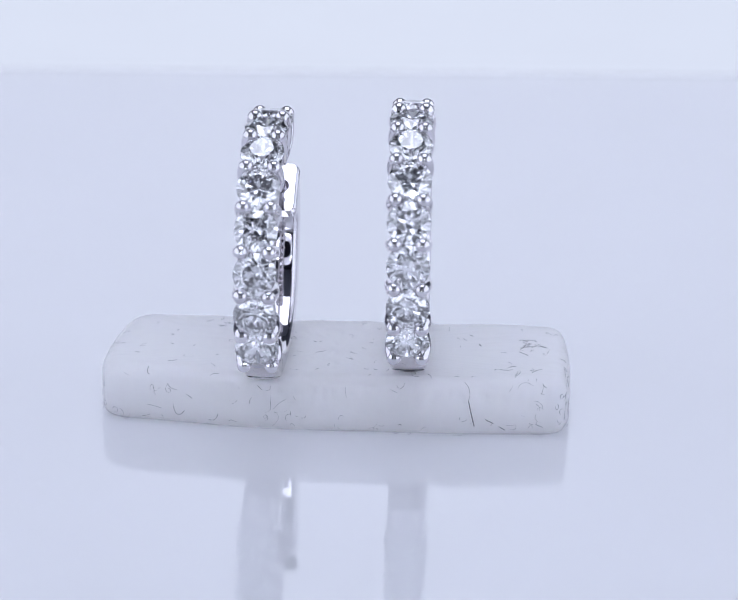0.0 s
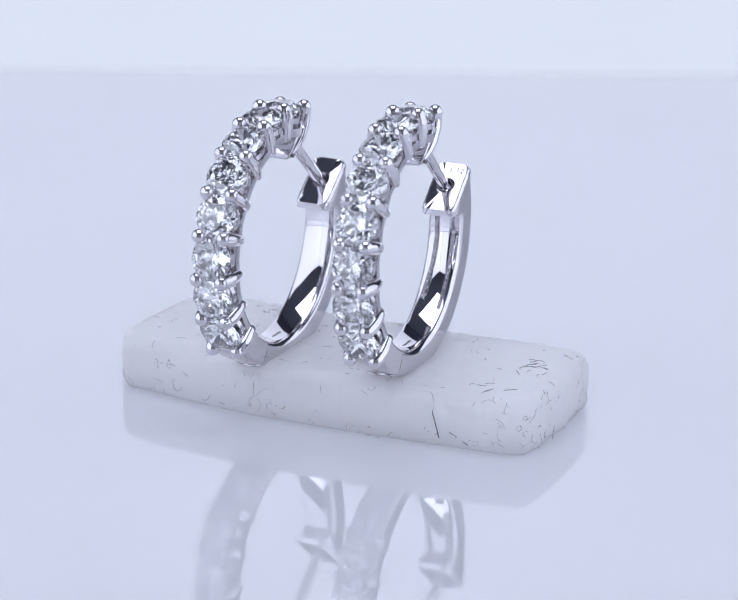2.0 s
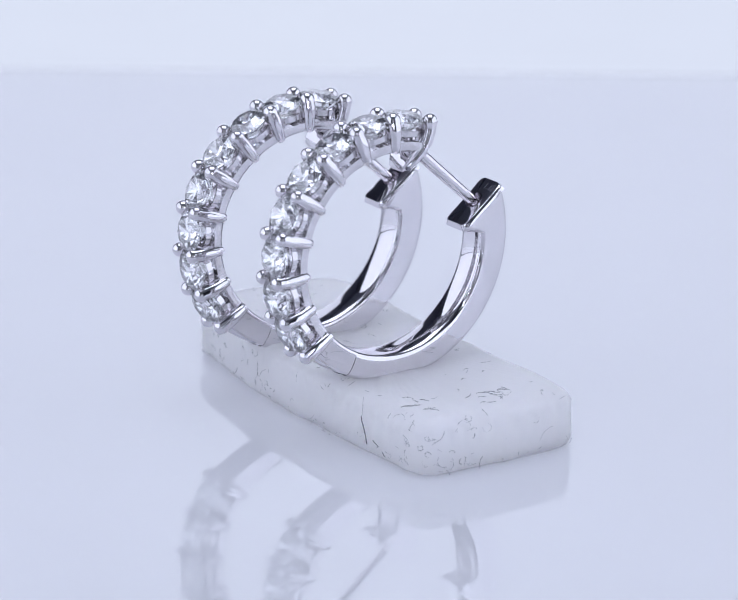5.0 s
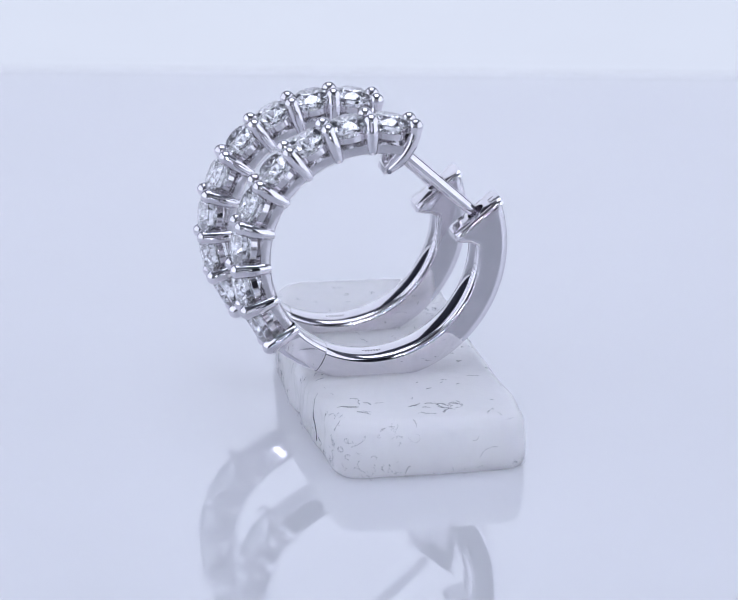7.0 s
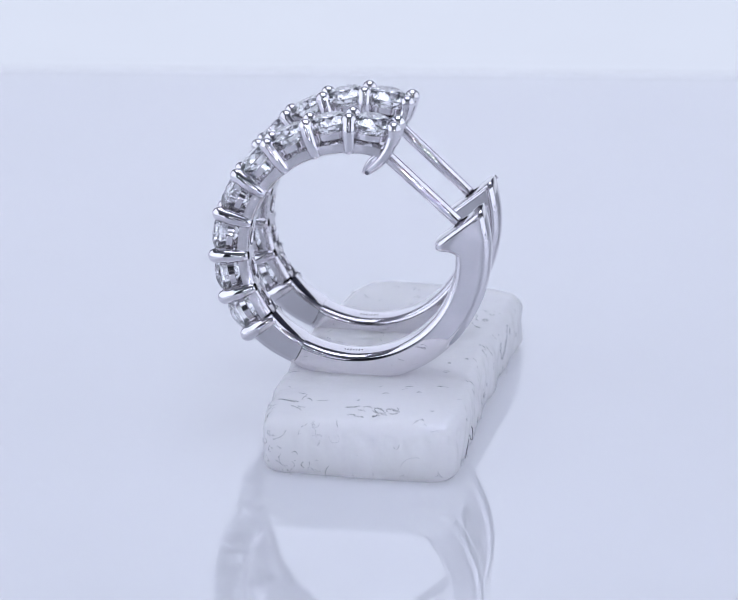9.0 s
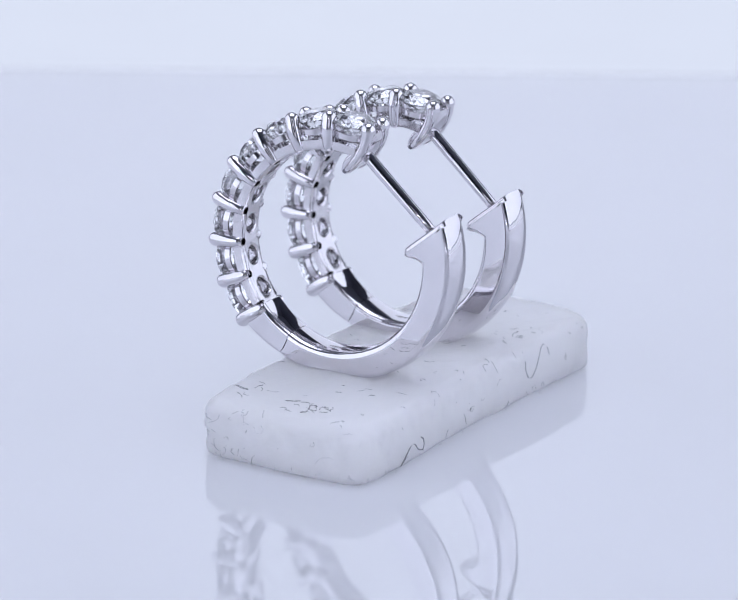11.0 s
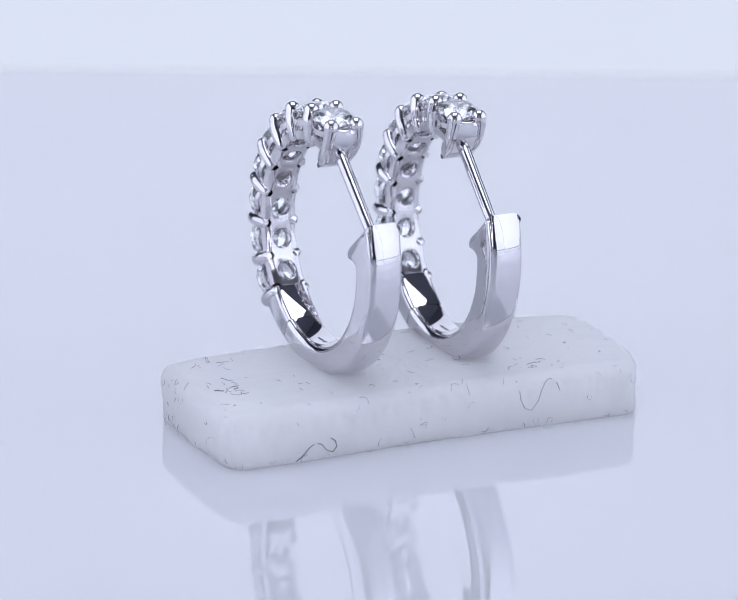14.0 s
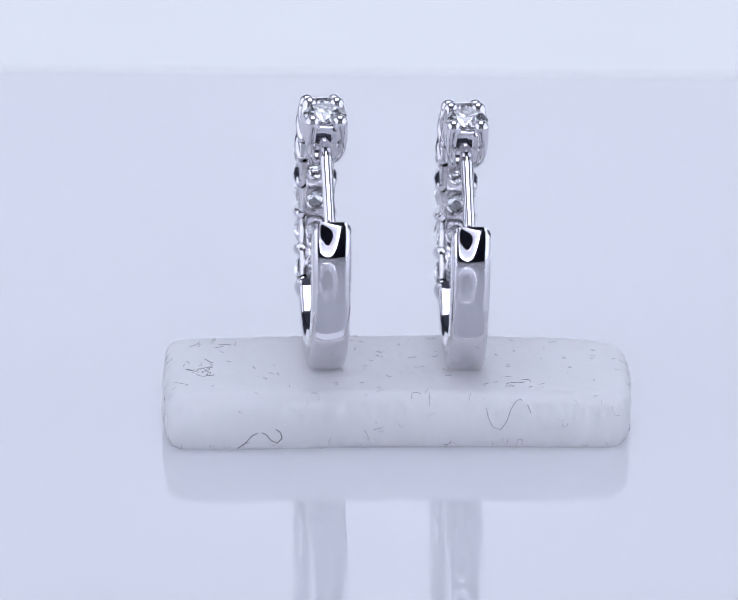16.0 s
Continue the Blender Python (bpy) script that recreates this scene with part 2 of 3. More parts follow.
def profile_bm(line, half, bevel, segments=5, crown=0.0, crisp=False):
    """A closed side outline (along, up), thickened across, its side edges rounded by bevel, or left sharp at the hinge if crisp. crown: how far (mm) the outer and inner faces arch."""
    bm = bmesh.new()
    n = len(line)
    area = sum(line[k][0] * line[(k + 1) % n][1] - line[(k + 1) % n][0] * line[k][1] for k in range(n))
    flip = 1 if area > 0 else -1
    inward = []
    for k in range(n):
        p, q, r = Vector(line[k - 1]), Vector(line[k]), Vector(line[(k + 1) % n])
        a, b = (q - p).normalized(), (r - q).normalized()
        m = Vector((-a.y - b.y, a.x + b.x)) * flip
        m = m.normalized() if m.length > 1e-6 else Vector((-a.y, a.x)) * flip
        inward.append(m * min(1.7, 1 / max(0.3, abs(m.dot(Vector((-a.y, a.x)))))))
    if crisp:
        for k, (y, z) in enumerate(line):
            deg, r = math.degrees(math.atan2(z, y)) % 360, math.hypot(y, z)
            if -0.5 < deg - HINGE < 4.0 and (abs(deg - HINGE) < 0.5 or 6.7 < r < 8.3):
                out = Vector((y, z)).normalized()
                inward[k] = out if r < 6.7 else (-out if r > 8.3 else Vector((0, 0)))
    flat = half - bevel
    cuts = [(flat * c, 0.0) for c in ((-0.85, -0.6, -0.3, 0.0, 0.3, 0.6, 0.85) if crown else (0.0,))]
    for k in range(segments + 1):
        a = radians(90 * k / segments)
        x, inset = flat + bevel * math.sin(a), bevel * (1 - math.cos(a))
        cuts = [(-x, inset)] + cuts + [(x, inset)]
    cuts = [(-half, bevel + 0.07)] + cuts + [(half, bevel + 0.07)]
    rows = []
    for x, inset in cuts:
        row = []
        for (y, z), m in zip(line, inward):
            r = math.hypot(y, z)
            k = 0.0
            if r > 8.3:
                k = -crown * (x / half) ** 2 / r * max(0.0, min(1.0, (3.42 - z) / 0.5 if y > 0 else 1.0))
            elif abs(r - R_IN) < 0.01:
                k = 0.9 * crown * (x / half) ** 2 / r
            row.append(bm.verts.new(mm(x, y * (1 + k) + m.x * inset, z * (1 + k) + m.y * inset)))
        rows.append(row)
    for a, b in zip(rows, rows[1:]):
        for k in range(n):
            bm.faces.new((a[k], a[(k + 1) % n], b[(k + 1) % n], b[k]))
    bm.faces.new(rows[0][::-1])
    bm.faces.new(rows[-1])
    bmesh.ops.recalc_face_normals(bm, faces=bm.faces[:])
    return bm


def arc(a0, a1, r0, r1, n):
    out = []
    for k in range(n + 1):
        a, r = radians(a0 + (a1 - a0) * k / n), r0 + (r1 - r0) * k / n
        out.append((r * math.cos(a), r * math.sin(a)))
    return out


TIP = (8.28, 3.42)       # outer end of the clasp face
LIP = (5.34, 1.02)       # its inner lip
POST_A, POST_B = (2.15, 6.35), (7.0, 2.05)


def clasp_half():
    """The plain half with its wedge-shaped clasp end and the hole for the post."""
    line = arc(HINGE + 0.18, 370, 8.50, 8.95, 46) + [(8.66, 2.35), (8.42, 3.15)] + [(TIP[0] + (LIP[0] - TIP[0]) * q, TIP[1] + (LIP[1] - TIP[1]) * q) for q in (0.0, 0.015, 0.04, 0.075, 0.12, 0.25, 0.5, 0.75, 0.88, 0.93, 0.965, 0.985, 1.0)] + [(5.40, 0.60), (5.75, 0.50), (6.3, 0.48)] + arc(362.5, HINGE + 0.18, R_IN, R_IN, 40) + seam(0.18, 7.05, 8.05)
    bm = profile_bm(line, WIDE, 0.32, 5, 0.17, True)
    d = Vector((0, TIP[0] - LIP[0], TIP[1] - LIP[1])).normalized()
    nrm = Vector((0, -d.z, d.y))
    spot = mm(0, (TIP[0] + LIP[0]) / 2, (TIP[1] + LIP[1]) / 2)
    plate = [f for f in bm.faces if abs(f.normal.dot(nrm)) > 0.985 and abs((f.calc_center_median() - spot).dot(nrm)) < 0.0003
             and (f.calc_center_median() - spot).length < 0.0022]
    for v in bm.verts:
        away = abs((v.co - spot).dot(nrm)) / MM
        if away < 1.2 and (v.co - spot).length < 0.0034:
            for end, corner, fade in ((TIP, 0.38, 1.2), (LIP, 0.45, 0.5)):
                t = abs((mm(0, *end) - v.co).dot(d)) / MM
                if t < corner and away < fade and abs(v.co.x) > 0.3 * MM:
                    room = WIDE - corner + math.sqrt(max(0.0, corner ** 2 - (corner - t) ** 2))
                    v.co.x *= 1 - (1 - room / WIDE) * (1 - away / fade)
    inside = set(plate)
    rim = [e for e in {e for f in plate for e in f.edges} if sum(f in inside for f in e.link_faces) == 1]
    bmesh.ops.delete(bm, geom=plate, context="FACES")
    centre = spot + d * 0.0001
    loops = []
    for depth in (0.0, -1.3):
        vs = [bm.verts.new(centre + (Vector((1, 0, 0)) * math.cos(a) + d * math.sin(a)) * 0.62 * MM + nrm * depth * MM)
              for a in (2 * math.pi * k / 20 for k in range(20))]
        loops.append((vs, [bm.edges.new((vs[k], vs[(k + 1) % 20])) for k in range(20)]))
    bmesh.ops.bridge_loops(bm, edges=rim + loops[0][1])
    bmesh.ops.bridge_loops(bm, edges=loops[0][1] + loops[1][1])
    bm.faces.new(loops[1][0])
    return bm


def gallery_bm():
    """The inner band of the stone half, with a round window under each stone."""
    bm = bmesh.new()
    sq = []
    for k in range(24):
        a = 2 * math.pi * (k + 0.5) / 24
        c, s = math.cos(a), math.sin(a)
        q = max(abs(c), abs(s))
        sq.append((c / q, s / q))
    for i in range(STONES):
        mid = FIRST + STEP * (i + 0.5)
        loops = []
        # from the outer rim over the arched inner face into the window and back
        for kind, r, grow in (("edge", R_IN + 0.72, 0.0), ("edge", R_IN + 0.36, 0.0), ("edge", R_IN + 0.17, -0.05), ("edge", R_IN + 0.09, -0.16), ("edge", R_IN + 0.03, -0.34),
                              ("hole", R_IN, 0.14), ("hole", R_IN + 0.03, 0.07), ("hole", R_IN + 0.11, 0.0), ("hole", R_IN + 0.55, -0.03), ("hole", R_IN + 0.72, 0.0)):
            row = []
            for k in range(24):
                if kind == "edge":
                    u, w = sq[k]
                    width = 1.13 + 0.04 * u * u + (grow if abs(w) > 0.999 else 0.0)
                    w = max(-1.0, min(1.0, w))
                    row.append(bm.verts.new(ring_pt(mid + u * STEP / 2, r, w * width + (0 if abs(w) > 0.999 else w * grow))))
                else:
                    a = 2 * math.pi * (k + 0.5) / 24
                    q = 0.58 + grow
                    row.append(bm.verts.new(ring_pt(mid + math.degrees(q * math.cos(a) / R_IN), r, q * math.sin(a))))
            loops.append((kind, row))
        for n, (kind, row) in enumerate(loops):
            other, nxt = loops[(n + 1) % len(loops)]
            for k in range(24):
                j = (k + 1) % 24
                if kind == other == "edge" and not (abs(sq[k][1]) > 0.999 and abs(sq[j][1]) > 0.999):
                    continue
                bm.faces.new((row[k], row[j], nxt[j], nxt[k]))
    bmesh.ops.remove_doubles(bm, verts=bm.verts[:], dist=0.00001)
    return bm


def dome(r, x, w):
    """A round prong head: rows of (height, across, radius)."""
    return [(r + w * math.sin(radians(a)) * 1.08, x - 0.04 * math.sin(radians(a)), w * math.cos(radians(a))) for a in (-12, 8, 26, 42, 56, 68, 78, 86)]


def prong_bm(deg, side, lean=0.0):
    pts, rad = [], []
    stem = [(6.73, 0.97, 0.27), (6.77, 0.98, 0.34), (7.05, 1.0, 0.39), (7.45, 1.01, 0.44), (7.9, 1.02, 0.48), (8.35, 0.97, 0.50)]
    for r, x, w in stem + dome(8.75, 0.875, 0.51):
        pts.append(ring_pt(deg + lean * max(0.0, (8.6 - r) / 1.9) ** 1.5, r, side * x))
        rad.append(w * MM)
    return tube_bm(pts, rad, 14)


def end_prong_bm(side):
    """An end prong, which runs down in a curve into the lug."""
    line = ((0.86, 5.42, 0.62, 0.20), (1.10, 5.58, 0.72, 0.28), (1.55, 5.98, 0.86, 0.33), (2.02, 6.52, 0.95, 0.36), (2.38, 7.15, 0.98, 0.38), (2.58, 7.75, 0.96, 0.40),
            (2.62, 8.05, 0.93, 0.42)) + tuple((2.64 + 0.1 * (h - 8.28), h, x, w) for h, x, w in dome(8.31, 0.875, 0.50))
    return tube_bm([mm(side * x, y, z) for y, z, x, w in line], [w * MM for y, z, x, w in line], 14)


def basket_bm():
    """The bearing ring under one stone, round its own axis z."""
    bm = bmesh.new()
    prof = [(1.16, 0.30), (1.27, 0.30), (1.24, -0.08), (1.12, -0.10)]
    rows = [[bm.verts.new(mm(r * math.cos(a), r * math.sin(a), z)) for r, z in prof] for a in (2 * math.pi * k / 24 for k in range(24))]
    for k in range(24):
        for j in range(4):
            bm.faces.new((rows[k][j], rows[k][(j + 1) % 4], rows[(k + 1) % 24][(j + 1) % 4], rows[(k + 1) % 24][j]))
    return bm


def earring():
    top = new("hoop_earring")
    part("clasp_half", clasp_half(), GOLD, top, "polished plain half with a hooked clasp end", 28)
    part("gallery", gallery_bm(), GOLD_CAST, top, "inner band pierced with round windows", 35)
    heel = arc(FIRST + STEP * STONES - 0.6, HINGE - 0.18, 8.75, 8.42, 8) + arc(HINGE - 0.18, FIRST + STEP * STONES + 0.2, R_IN, R_IN, 8)
    heel = heel[:9] + seam(-0.18, 8.05, 7.05) + heel[9:]
    part("shank", profile_bm(heel, WIDE, 0.22, 4, 0.12, True), GOLD, top, "polished solid length beside the hinge", 28)
    bm = bmesh.new()
    bmesh.ops.create_cone(bm, cap_ends=True, segments=14, radius1=0.3 * MM, radius2=0.3 * MM, depth=2.0 * MM,
                          matrix=Matrix.Translation(ring_pt(HINGE, 7.1)) @ pose(0, 0, 0, 0, 90, 0))
    part("hinge_pin", bm, GOLD, top, "", 35)
    cap = [(2.86, 8.05), (2.80, 7.6), (2.62, 7.05), (2.22, 6.35), (1.62, 5.72), (1.05, 5.30), (0.72, 5.20), (0.60, 5.42), (0.80, 5.95), (1.10, 6.42), (1.65, 6.9), (2.1, 7.5), (2.42, 8.1), (2.66, 8.2)]
    bm = profile_bm(cap, 1.05, 0.14)
    for v in bm.verts:
        q = max(0.0, min(1.0, (v.co.z / MM - 5.15) / 1.5))
        v.co.x *= 0.5 + 0.5 * math.sqrt(1 - (1 - q) ** 2)
    part("end_cap", bm, GOLD, top, "shield-shaped end plate with a small lug", 60)
    # A dark plug stands for the shaded hole in the lug.
    part("lug_hole_shade", tube_bm([mm(0.3, 0.98, 5.50), mm(0.98, 0.98, 5.47)], [0.15 * MM, 0.15 * MM], 14), INK_AND_SHADE, top)
    # Dark strip filling the hinge cut, in place of the shade inside it.
    bm = bmesh.new()
    ends = [[bm.verts.new(mm(x, *p)) for p in seam(w, 8.08, 7.0, 16)] for x, w in ((0.003 - WIDE, -0.2), (0.003 - WIDE, 0.2), (WIDE - 0.003, 0.2), (WIDE - 0.003, -0.2))]
    for n, row in enumerate(ends):
        nxt = ends[(n + 1) % 4]
        for k in range(16):
            bm.faces.new((row[k], row[k + 1], nxt[k + 1], nxt[k]))
    part("hinge_gap_shade", bm, INK_AND_SHADE, top, "dark filler for the shade in the hinge seam")
    a, b = mm(0, *POST_A), mm(0, *POST_B)
    part("post", tube_bm([a, a.lerp(b, 0.3), a.lerp(b, 0.75), a.lerp(b, 0.93), a.lerp(b, 0.98), b],
                         [0.40 * MM, 0.39 * MM, 0.37 * MM, 0.35 * MM, 0.28 * MM, 0.12 * MM], 18), GOLD, top, "slim round ear post", 40)
    gem = stone_mesh(2.80)
    ring = finish(basket_bm(), "basket", GOLD_CAST, 35)
    spin = random.Random(5)
    for i in range(STONES):
        deg = FIRST + STEP * (i + 0.5)
        turn = pose(0, 0, 0, deg - 90, 0, 0)
        s = part("stone", gem, DIAMOND, top, "clear round brilliant diamond" if i == 0 else "")
        s.matrix_basis = Matrix.Translation(ring_pt(deg, 8.60)) @ turn @ pose(0, 0, 0, spin.uniform(-1.5, 1.5), spin.uniform(-1.5, 1.5), spin.uniform(0, 45))
        g = part("basket", ring, GOLD_CAST, top)
        g.matrix_basis = Matrix.Translation(ring_pt(deg, 7.75)) @ turn
    for k in range(STONES + 1):
        lean = 9.0 if k == 0 else (2.0 if k == STONES else 0.0)
        for side in (-1, 1):
            part("prong", prong_bm(FIRST + STEP * k, side, lean) if k else end_prong_bm(side), GOLD, top, "", 45)
    # Thin dark tubes on the surface, for the shade in two slots.
    for x in (-0.45, 0.45):
        part("hinge_slot_shade", tube_bm([ring_pt(HINGE - 5.0 + 1.5 * k, 8.44, x) for k in range(4)], [0.035 * MM] * 4, 6), INK_AND_SHADE, top)
    bm = bmesh.new()
    for k in range(7):
        deg = 266 + 1.6 * k
        w = 0.07 + 0.03 * (k % 3)
        q = [ring_pt(deg + s * 0.36, R_IN - 0.012, 0.15 + t * w) for s, t in ((-1, -1), (1, -1), (1, 1), (-1, 1))]
        bm.faces.new([bm.verts.new(p) for p in q])
    part("hallmark", bm, INK_AND_SHADE, top, "tiny illegible engraved mark")
    return tagged(top, "white gold hoop earring with eight prong-set diamonds, stuck upright", "earring", "pair of earrings")


CENTRE_UP = 11.70
ear_b = earring()
REST_B = pose(2.83 * MM, -0.54 * MM, CENTRE_UP * MM, 0, 0, -1.8)
REST_A = pose(-6.33 * MM, -0.64 * MM, (CENTRE_UP - 0.55) * MM, 0, 0, -4.3)
ear_b.matrix_basis = REST_B
ear_a = copy_thing(ear_b, REST_A)


def engraving(parent):
    """Carat weight cut into the clasp face."""
    cu = bpy.data.curves.new("engraving", "FONT")
    cu.body, cu.size, cu.align_x = "1.32", 0.62 * MM, "CENTER"
    tmp = new("engraving_text", cu)
    me = bpy.data.meshes.new_from_object(tmp.evaluated_get(bpy.context.evaluated_depsgraph_get()))
    bpy.data.objects.remove(tmp)
    me.materials.append(INK_AND_SHADE)
    ob = part("engraving", me, INK_AND_SHADE, parent, "engraved carat weight")
    d = Vector((0, TIP[0] - LIP[0], TIP[1] - LIP[1])).normalized()
    nrm = Vector((0, -d.z, d.y))
    at = mm(0.35, *TIP) - d * 0.75 * MM + nrm * 0.012 * MM
    ob.matrix_basis = Matrix.Translation(at) @ Matrix((Vector((1, 0, 0)), d, nrm)).transposed().to_4x4()


engraving(ear_b)
tagged(ear_b, "white gold diamond hoop earring with engraved clasp, stuck upright in silicone")

# ---------------------------------------------------------------- the display block
CORNERS = ((-17.0, 3.2, 2.4), (-17.4, -2.1, 2.5), (-13.0, -3.0, 3.0), (-7.0, -4.4, 6.0), (6.0, -5.1, 6.0), (12.9, -5.0, 1.5), (13.5, 3.6, 1.5),
           (13.4, 7.1, 2.1), (8.0, 7.5, 2.0), (2.0, 7.6, 5.0), (-8.0, 8.4, 6.0), (-15.0, 9.2, 1.2), (-16.2, 7.6, 1.2))
BLOCK_UP = 3.75
SOFT_EDGE = 0.95


def outline():
    """The block's plan with rounded corners, as (x, y) in millimetres."""
    out, n = [], len(CORNERS)
    for i, (x, y, r) in enumerate(CORNERS):
        p = Vector((x, y))
        a, b = Vector(CORNERS[i - 1][:2]) - p, Vector(CORNERS[(i + 1) % n][:2]) - p
        cut = min(r, 0.45 * a.length, 0.45 * b.length)
        a, b = p + a.normalized() * cut, p + b.normalized() * cut
        for k in range(6):
            s = k / 5
            out.append(a * (1 - s) ** 2 + p * 2 * s * (1 - s) + b * s * s)
    return out


PLAN = outline()
LENGTHS = [(PLAN[(k + 1) % len(PLAN)] - PLAN[k]).length for k in range(len(PLAN))]
ROUND = sum(LENGTHS)


def rim_at(s):
    """A place on the outline s millimetres along it, and the outward normal."""
    s %= ROUND
    for k, l in enumerate(LENGTHS):
        if s <= l and l > 1e-6:
            a, b = PLAN[k], PLAN[(k + 1) % len(PLAN)]
            d = (b - a) / l
            return a + d * s, Vector((d.y, -d.x))
        s -= l
    return PLAN[0], Vector((0, -1))


def ripple(p, z):
    """How far the block's uneven sides stand out."""
    lump = 0.20 * noise.noise(Vector((p.x * 0.40, p.y * 0.40, z * 0.5))) + 0.10 * noise.noise(Vector((p.x * 1.3, p.y * 1.3, z * 1.0)))
    return lump + 0.09 * noise.noise(Vector((p.x * 3.1, p.y * 3.1, z * 2.4)))


def top_at(x, y):
    return BLOCK_UP + 0.10 * noise.noise(Vector((x * 0.25, y * 0.25, 3.0))) + 0.05 * noise.noise(Vector((x * 0.9, y * 0.9, 7.0))) + 0.025 * noise.noise(Vector((x * 2.6, y * 2.6, 9.0)))


LEVELS = [(0.012, 0.55), (0.05, 0.36), (0.16, 0.19), (0.34, 0.06), (0.6, 0.0), (1.0, 0.0), (1.5, 0.0), (2.0, 0.0), (2.4, 0.0)]
for _k in range(8):
    _a = radians(90 * _k / 7)
    LEVELS.append((BLOCK_UP - SOFT_EDGE + SOFT_EDGE * math.sin(_a), SOFT_EDGE * (1 - math.cos(_a)) * 0.9))


def edge_inset(z):
    """How far the rounded upper edge draws back at the height z."""
    u = max(0.0, min(1.0, (z - BLOCK_UP + SOFT_EDGE) / SOFT_EDGE))
    return 0.9 * SOFT_EDGE * (1 - math.sqrt(1 - u * u))


def block_bm():
    bm = bmesh.new()
    rows, count = [], 420
    for z, inset in LEVELS:
        ring = []
        for k in range(count):
            p, nn = rim_at(ROUND * k / count)
            ring.append(p + nn * ((ripple(p, z) if z > 0.05 else 0.0) - inset))
        for _ in range(int(40 * inset) if z > 2 else 3):
            ring = [(ring[k - 1] + ring[k] * 2 + ring[(k + 1) % count]) / 4 for k in range(count)]
        row = [bm.verts.new(mm(q.x, q.y, z if z < 2.8 else z - BLOCK_UP + top_at(q.x, q.y))) for q in ring]
        rows.append(row)
    for a, b in zip(rows, rows[1:]):
        for k in range(count):
            j = (k + 1) % count
            bm.faces.new((a[k], a[j], b[j], b[k]))
    bm.faces.new(rows[0][::-1])
    mid = Vector((-1.8, 1.6))
    last = rows[-1]
    for s in (0.97, 0.94, 0.90, 0.85, 0.79, 0.72, 0.65, 0.58, 0.51, 0.44, 0.37, 0.30, 0.23, 0.16, 0.09, 0.03):
        ring = []
        for v in rows[-1]:
            x, y = mid.x + (v.co.x / MM - mid.x) * s, mid.y + (v.co.y / MM - mid.y) * s
            ring.append(bm.verts.new(mm(x, y, top_at(x, y))))
        for k in range(count):
            j = (k + 1) % count
            bm.faces.new((last[k], last[j], ring[j], ring[k]))
        last = ring
    bm.faces.new(last)
    return bm


def wander(rng, count, step, curl):
    """A curly two-dimensional thread from (0, 0)."""
    a, k = rng.uniform(0, 6.283), rng.uniform(-curl, curl)
    p, out = Vector((0, 0)), [Vector((0, 0))]
    for _ in range(count):
        k += rng.uniform(-curl, curl) * 0.35
        a += k
        p = p + Vector((math.cos(a), math.sin(a))) * step
        out.append(p)
    return out


def on_side(s, z):
    p, nn = rim_at(s)
    q = p + nn * (ripple(p, z) + 0.012 - edge_inset(min(z, BLOCK_UP - 0.02)))
    return mm(q.x, q.y, max(0.05, min(z, BLOCK_UP - 0.02)))


def on_top(x, y):
    """A place on the block's top, following its rounded edge."""
    p = Vector((x, y))
    q, nn = min((rim_at(ROUND * k / 120) for k in range(120)), key=lambda e: (e[0] - p).length)
    d = (q - p).dot(nn)
    if d < 0.12:
        return None
    u = max(0.0, 1 - d / (0.9 * SOFT_EDGE))
    return mm(x, y, top_at(x, y) + 0.015 - SOFT_EDGE * (1 - math.sqrt(1 - u * u)))


def lie(place, threads):
    return [q for q in (place(p) for p in threads) if q is not None]


def s_near(x, y):
    return min((k * 0.1 for k in range(int(ROUND * 10))), key=lambda s: (rim_at(s)[0] - Vector((x, y))).length)


def thread(points, radius, bm=None):
    return tube_bm(points, [radius * MM] * len(points), 4, bm=bm)


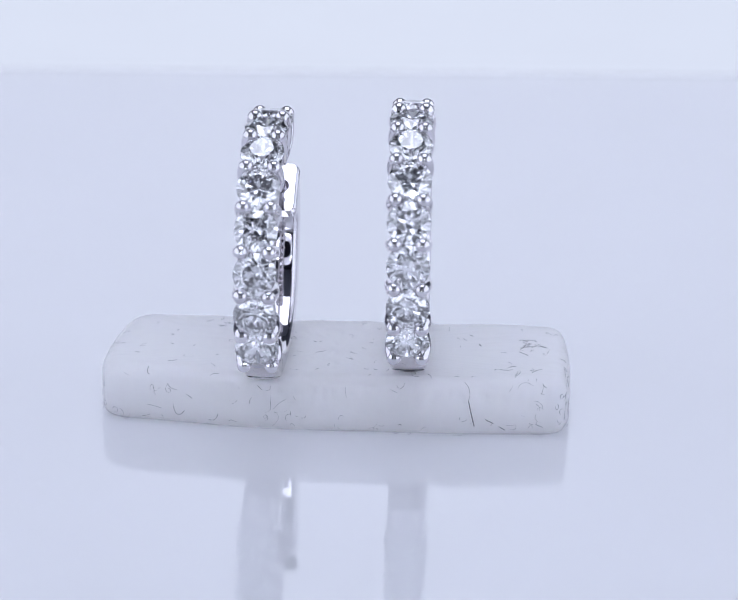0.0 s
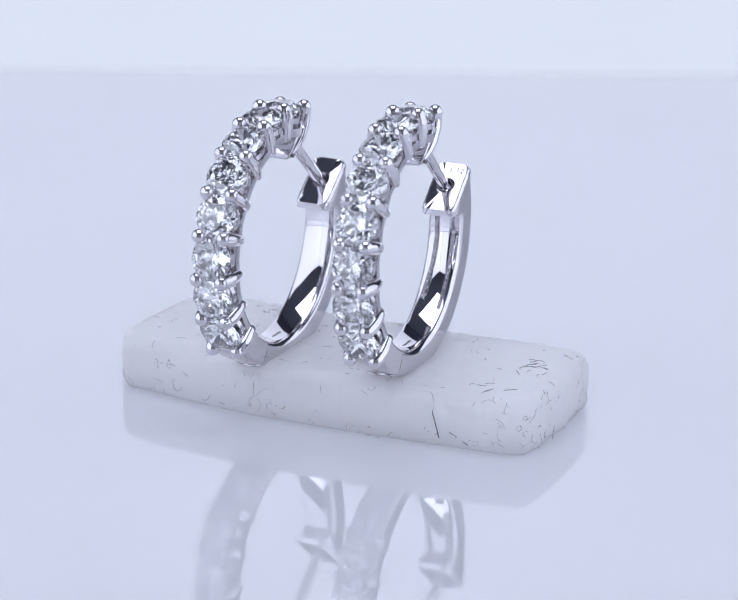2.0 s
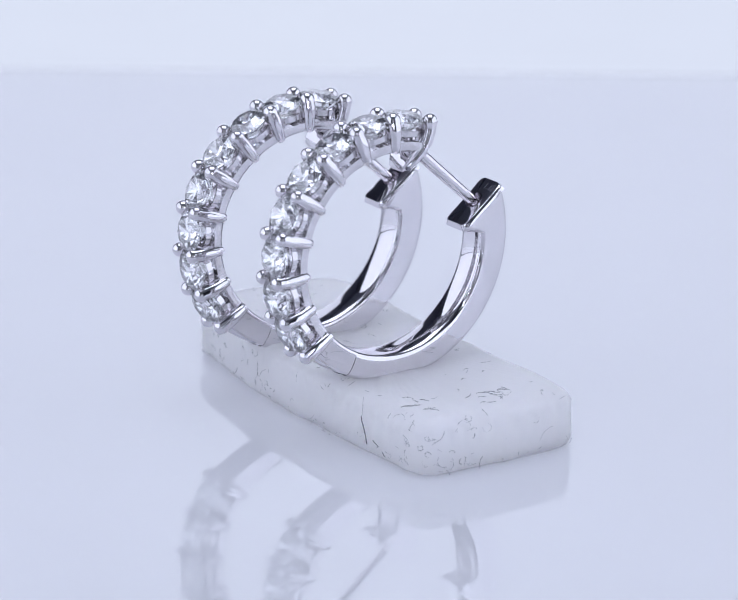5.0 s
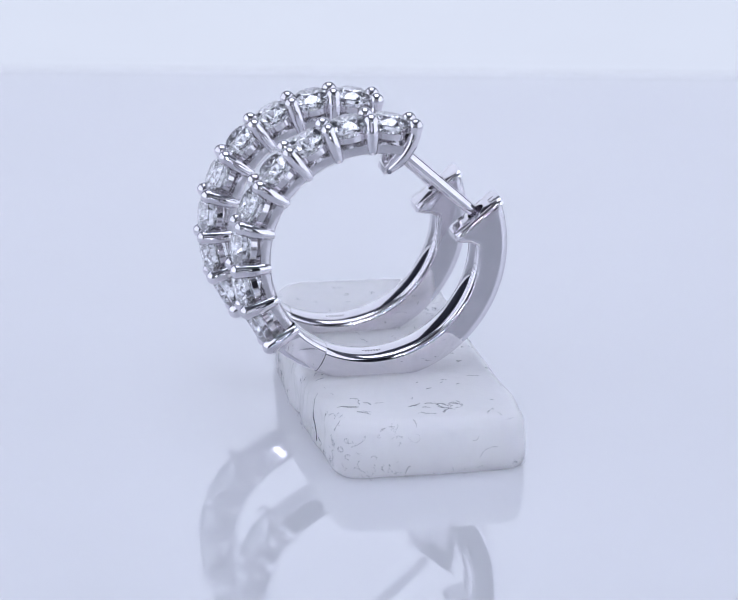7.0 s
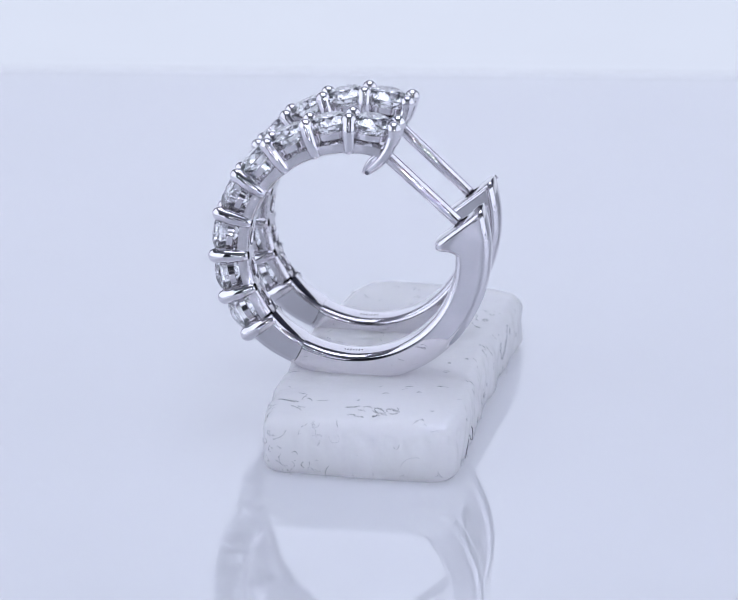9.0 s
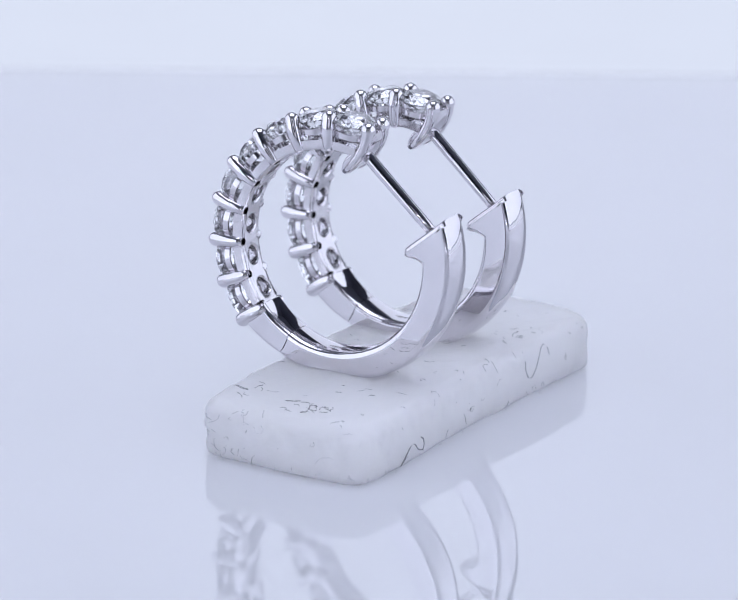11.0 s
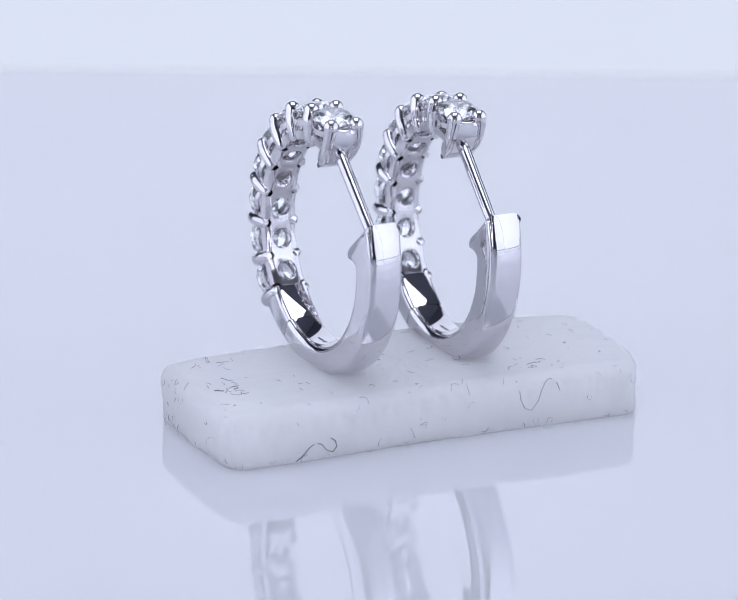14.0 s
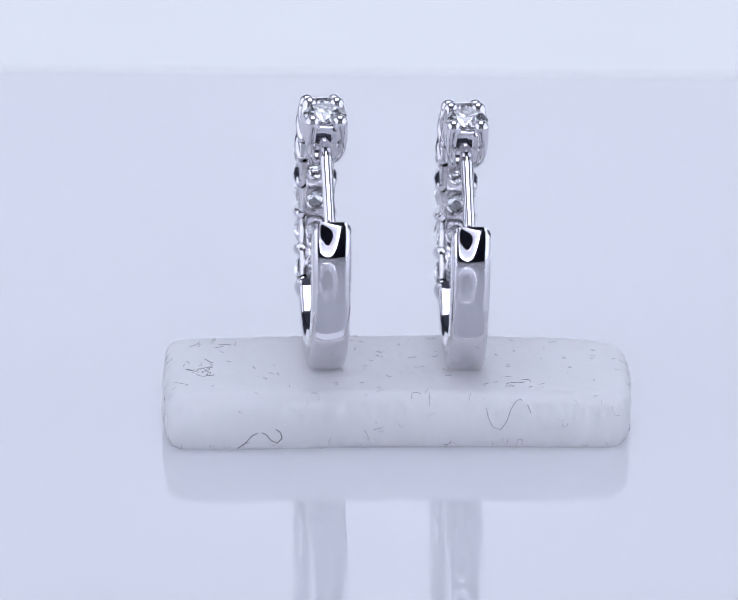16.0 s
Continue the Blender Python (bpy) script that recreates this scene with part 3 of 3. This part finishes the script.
def display_block():
    top = new("display_block")
    part("body", block_bm(), WAX, top, "milky frosted slab with rounded corners", 40)
    s0 = s_near(6.54, -5.1)
    part("hair", thread([on_side(s0 + 0.05 * k, 2.45 - 0.27 * k + 0.006 * k * k) for k in range(9)], 0.035), LINT, top, "dark straight hair")
    part("hair", thread([on_side(s0 + 1.1 + 0.16 * k, 1.15 - 0.09 * k) for k in range(9)], 0.022), LINT, top)
    sb = s_near(7.4, 7.3)
    squig = [(1.6, 0.25), (1.1, 0.6), (0.7, 1.1), (0.2, 1.3), (-0.2, 1.15), (-0.5, 0.75), (-0.9, 0.6), (-1.2, 0.9), (-1.1, 1.3), (-0.8, 1.5)]
    part("hair", thread([on_side(sb - u, z) for u, z in squig], 0.03), LINT, top)
    sv = s_near(-8.1, 8.2)
    loop_v = [(-1.5, 3.4), (-1.3, 2.7), (-1.2, 2.1), (-0.9, 1.5), (-0.4, 1.3), (0.0, 1.9), (0.2, 2.7), (0.5, 3.2), (0.8, 3.4), (1.3, 3.0), (1.5, 2.5)]
    part("hair", thread([on_side(sv + u, z) for u, z in loop_v], 0.022), PALE_LINT, top)
    rng = random.Random(11)
    dark, pale = bmesh.new(), bmesh.new()
    for i in range(230):
        bm = dark if rng.random() < 0.5 else pale
        rad = rng.uniform(0.006, 0.012)
        if i % 5 < 3:
            s = rng.uniform(0, ROUND)
            z = rng.choice((rng.uniform(0.2, 3.5), rng.gauss(0.45, 0.2), rng.gauss(0.45, 0.2), rng.gauss(3.25, 0.25)))
            z = max(0.1, min(3.6, z))
            w = wander(rng, rng.randint(2, 12), rng.uniform(0.04, 0.13), 0.38)
            pts = [on_side(s + p.x, z + p.y) for p in w]
        else:
            x, y = rng.uniform(-16.5, 13), rng.uniform(-5, 9)
            w = wander(rng, rng.randint(3, 9), rng.uniform(0.05, 0.11), 0.45)
            pts = lie(lambda p: on_top(x + p.x, y + p.y), w)
        pts = [p for k, p in enumerate(pts) if k == 0 or (p - pts[k - 1]).length > 1e-6]
        if len(pts) > 2:
            thread(pts, rad, bm)
    # tangles at two places on the top and one on the end
    for cx, cy, n in ((11.0, 2.0, 16), (-8.5, 6.0, 6), (9.5, -3.5, 6)):
        for _ in range(n):
            x, y = cx + rng.gauss(0, 0.75), cy + rng.gauss(0, 0.75)
            w = wander(rng, rng.randint(4, 10), 0.11, 0.4)
            pts = lie(lambda p: on_top(x + p.x, y + p.y), w)
            if len(pts) > 2:
                thread(pts, rng.uniform(0.009, 0.018), dark)
    for cs, cz, n in ((s_near(11.8, -5.3), 2.2, 14), (s_near(13.3, -3.0), 1.6, 12), (s_near(-6.5, -4.6), 1.2, 10), (s_near(-12.0, -3.0), 2.2, 7), (s_near(-17.2, 3.0), 2.0, 8)):
        for _ in range(n):
            s, z = cs + rng.gauss(0, 1.1), cz + rng.gauss(0, 0.8)
            w = wander(rng, rng.randint(3, 11), 0.11, 0.55)
            pts = [on_side(s + p.x, z + p.y) for p in w]
            pts = [p for k, p in enumerate(pts) if k == 0 or (p - pts[k - 1]).length > 1e-6]
            if len(pts) > 2:
                thread(pts, rng.uniform(0.008, 0.014), dark if rng.random() < 0.5 else pale)
    tagged(part("lint", dark, LINT, top, "dark curly lint"), kind="stuff")
    tagged(part("lint", pale, PALE_LINT, top, "grey curly lint"), kind="stuff")
    return tagged(top, "milky translucent slab speckled with dark lint, on the glossy sheet", "display block")


block = display_block()


# ---------------------------------------------------------------- the turn of the table
def turned(t):
    return -(10.839 * t - 0.01116 * t * (16 - t))


def motions():
    for thing, rest in ((ear_b, REST_B), (ear_a, REST_A), (block, pose(0, 0, 0))):
        rows = []
        for k in range(33):
            t = 0.5 * k
            rows.append((t, pose(0, 0, 0, 0, 0, turned(t)) @ rest))
        walk(thing, rows)


motions()
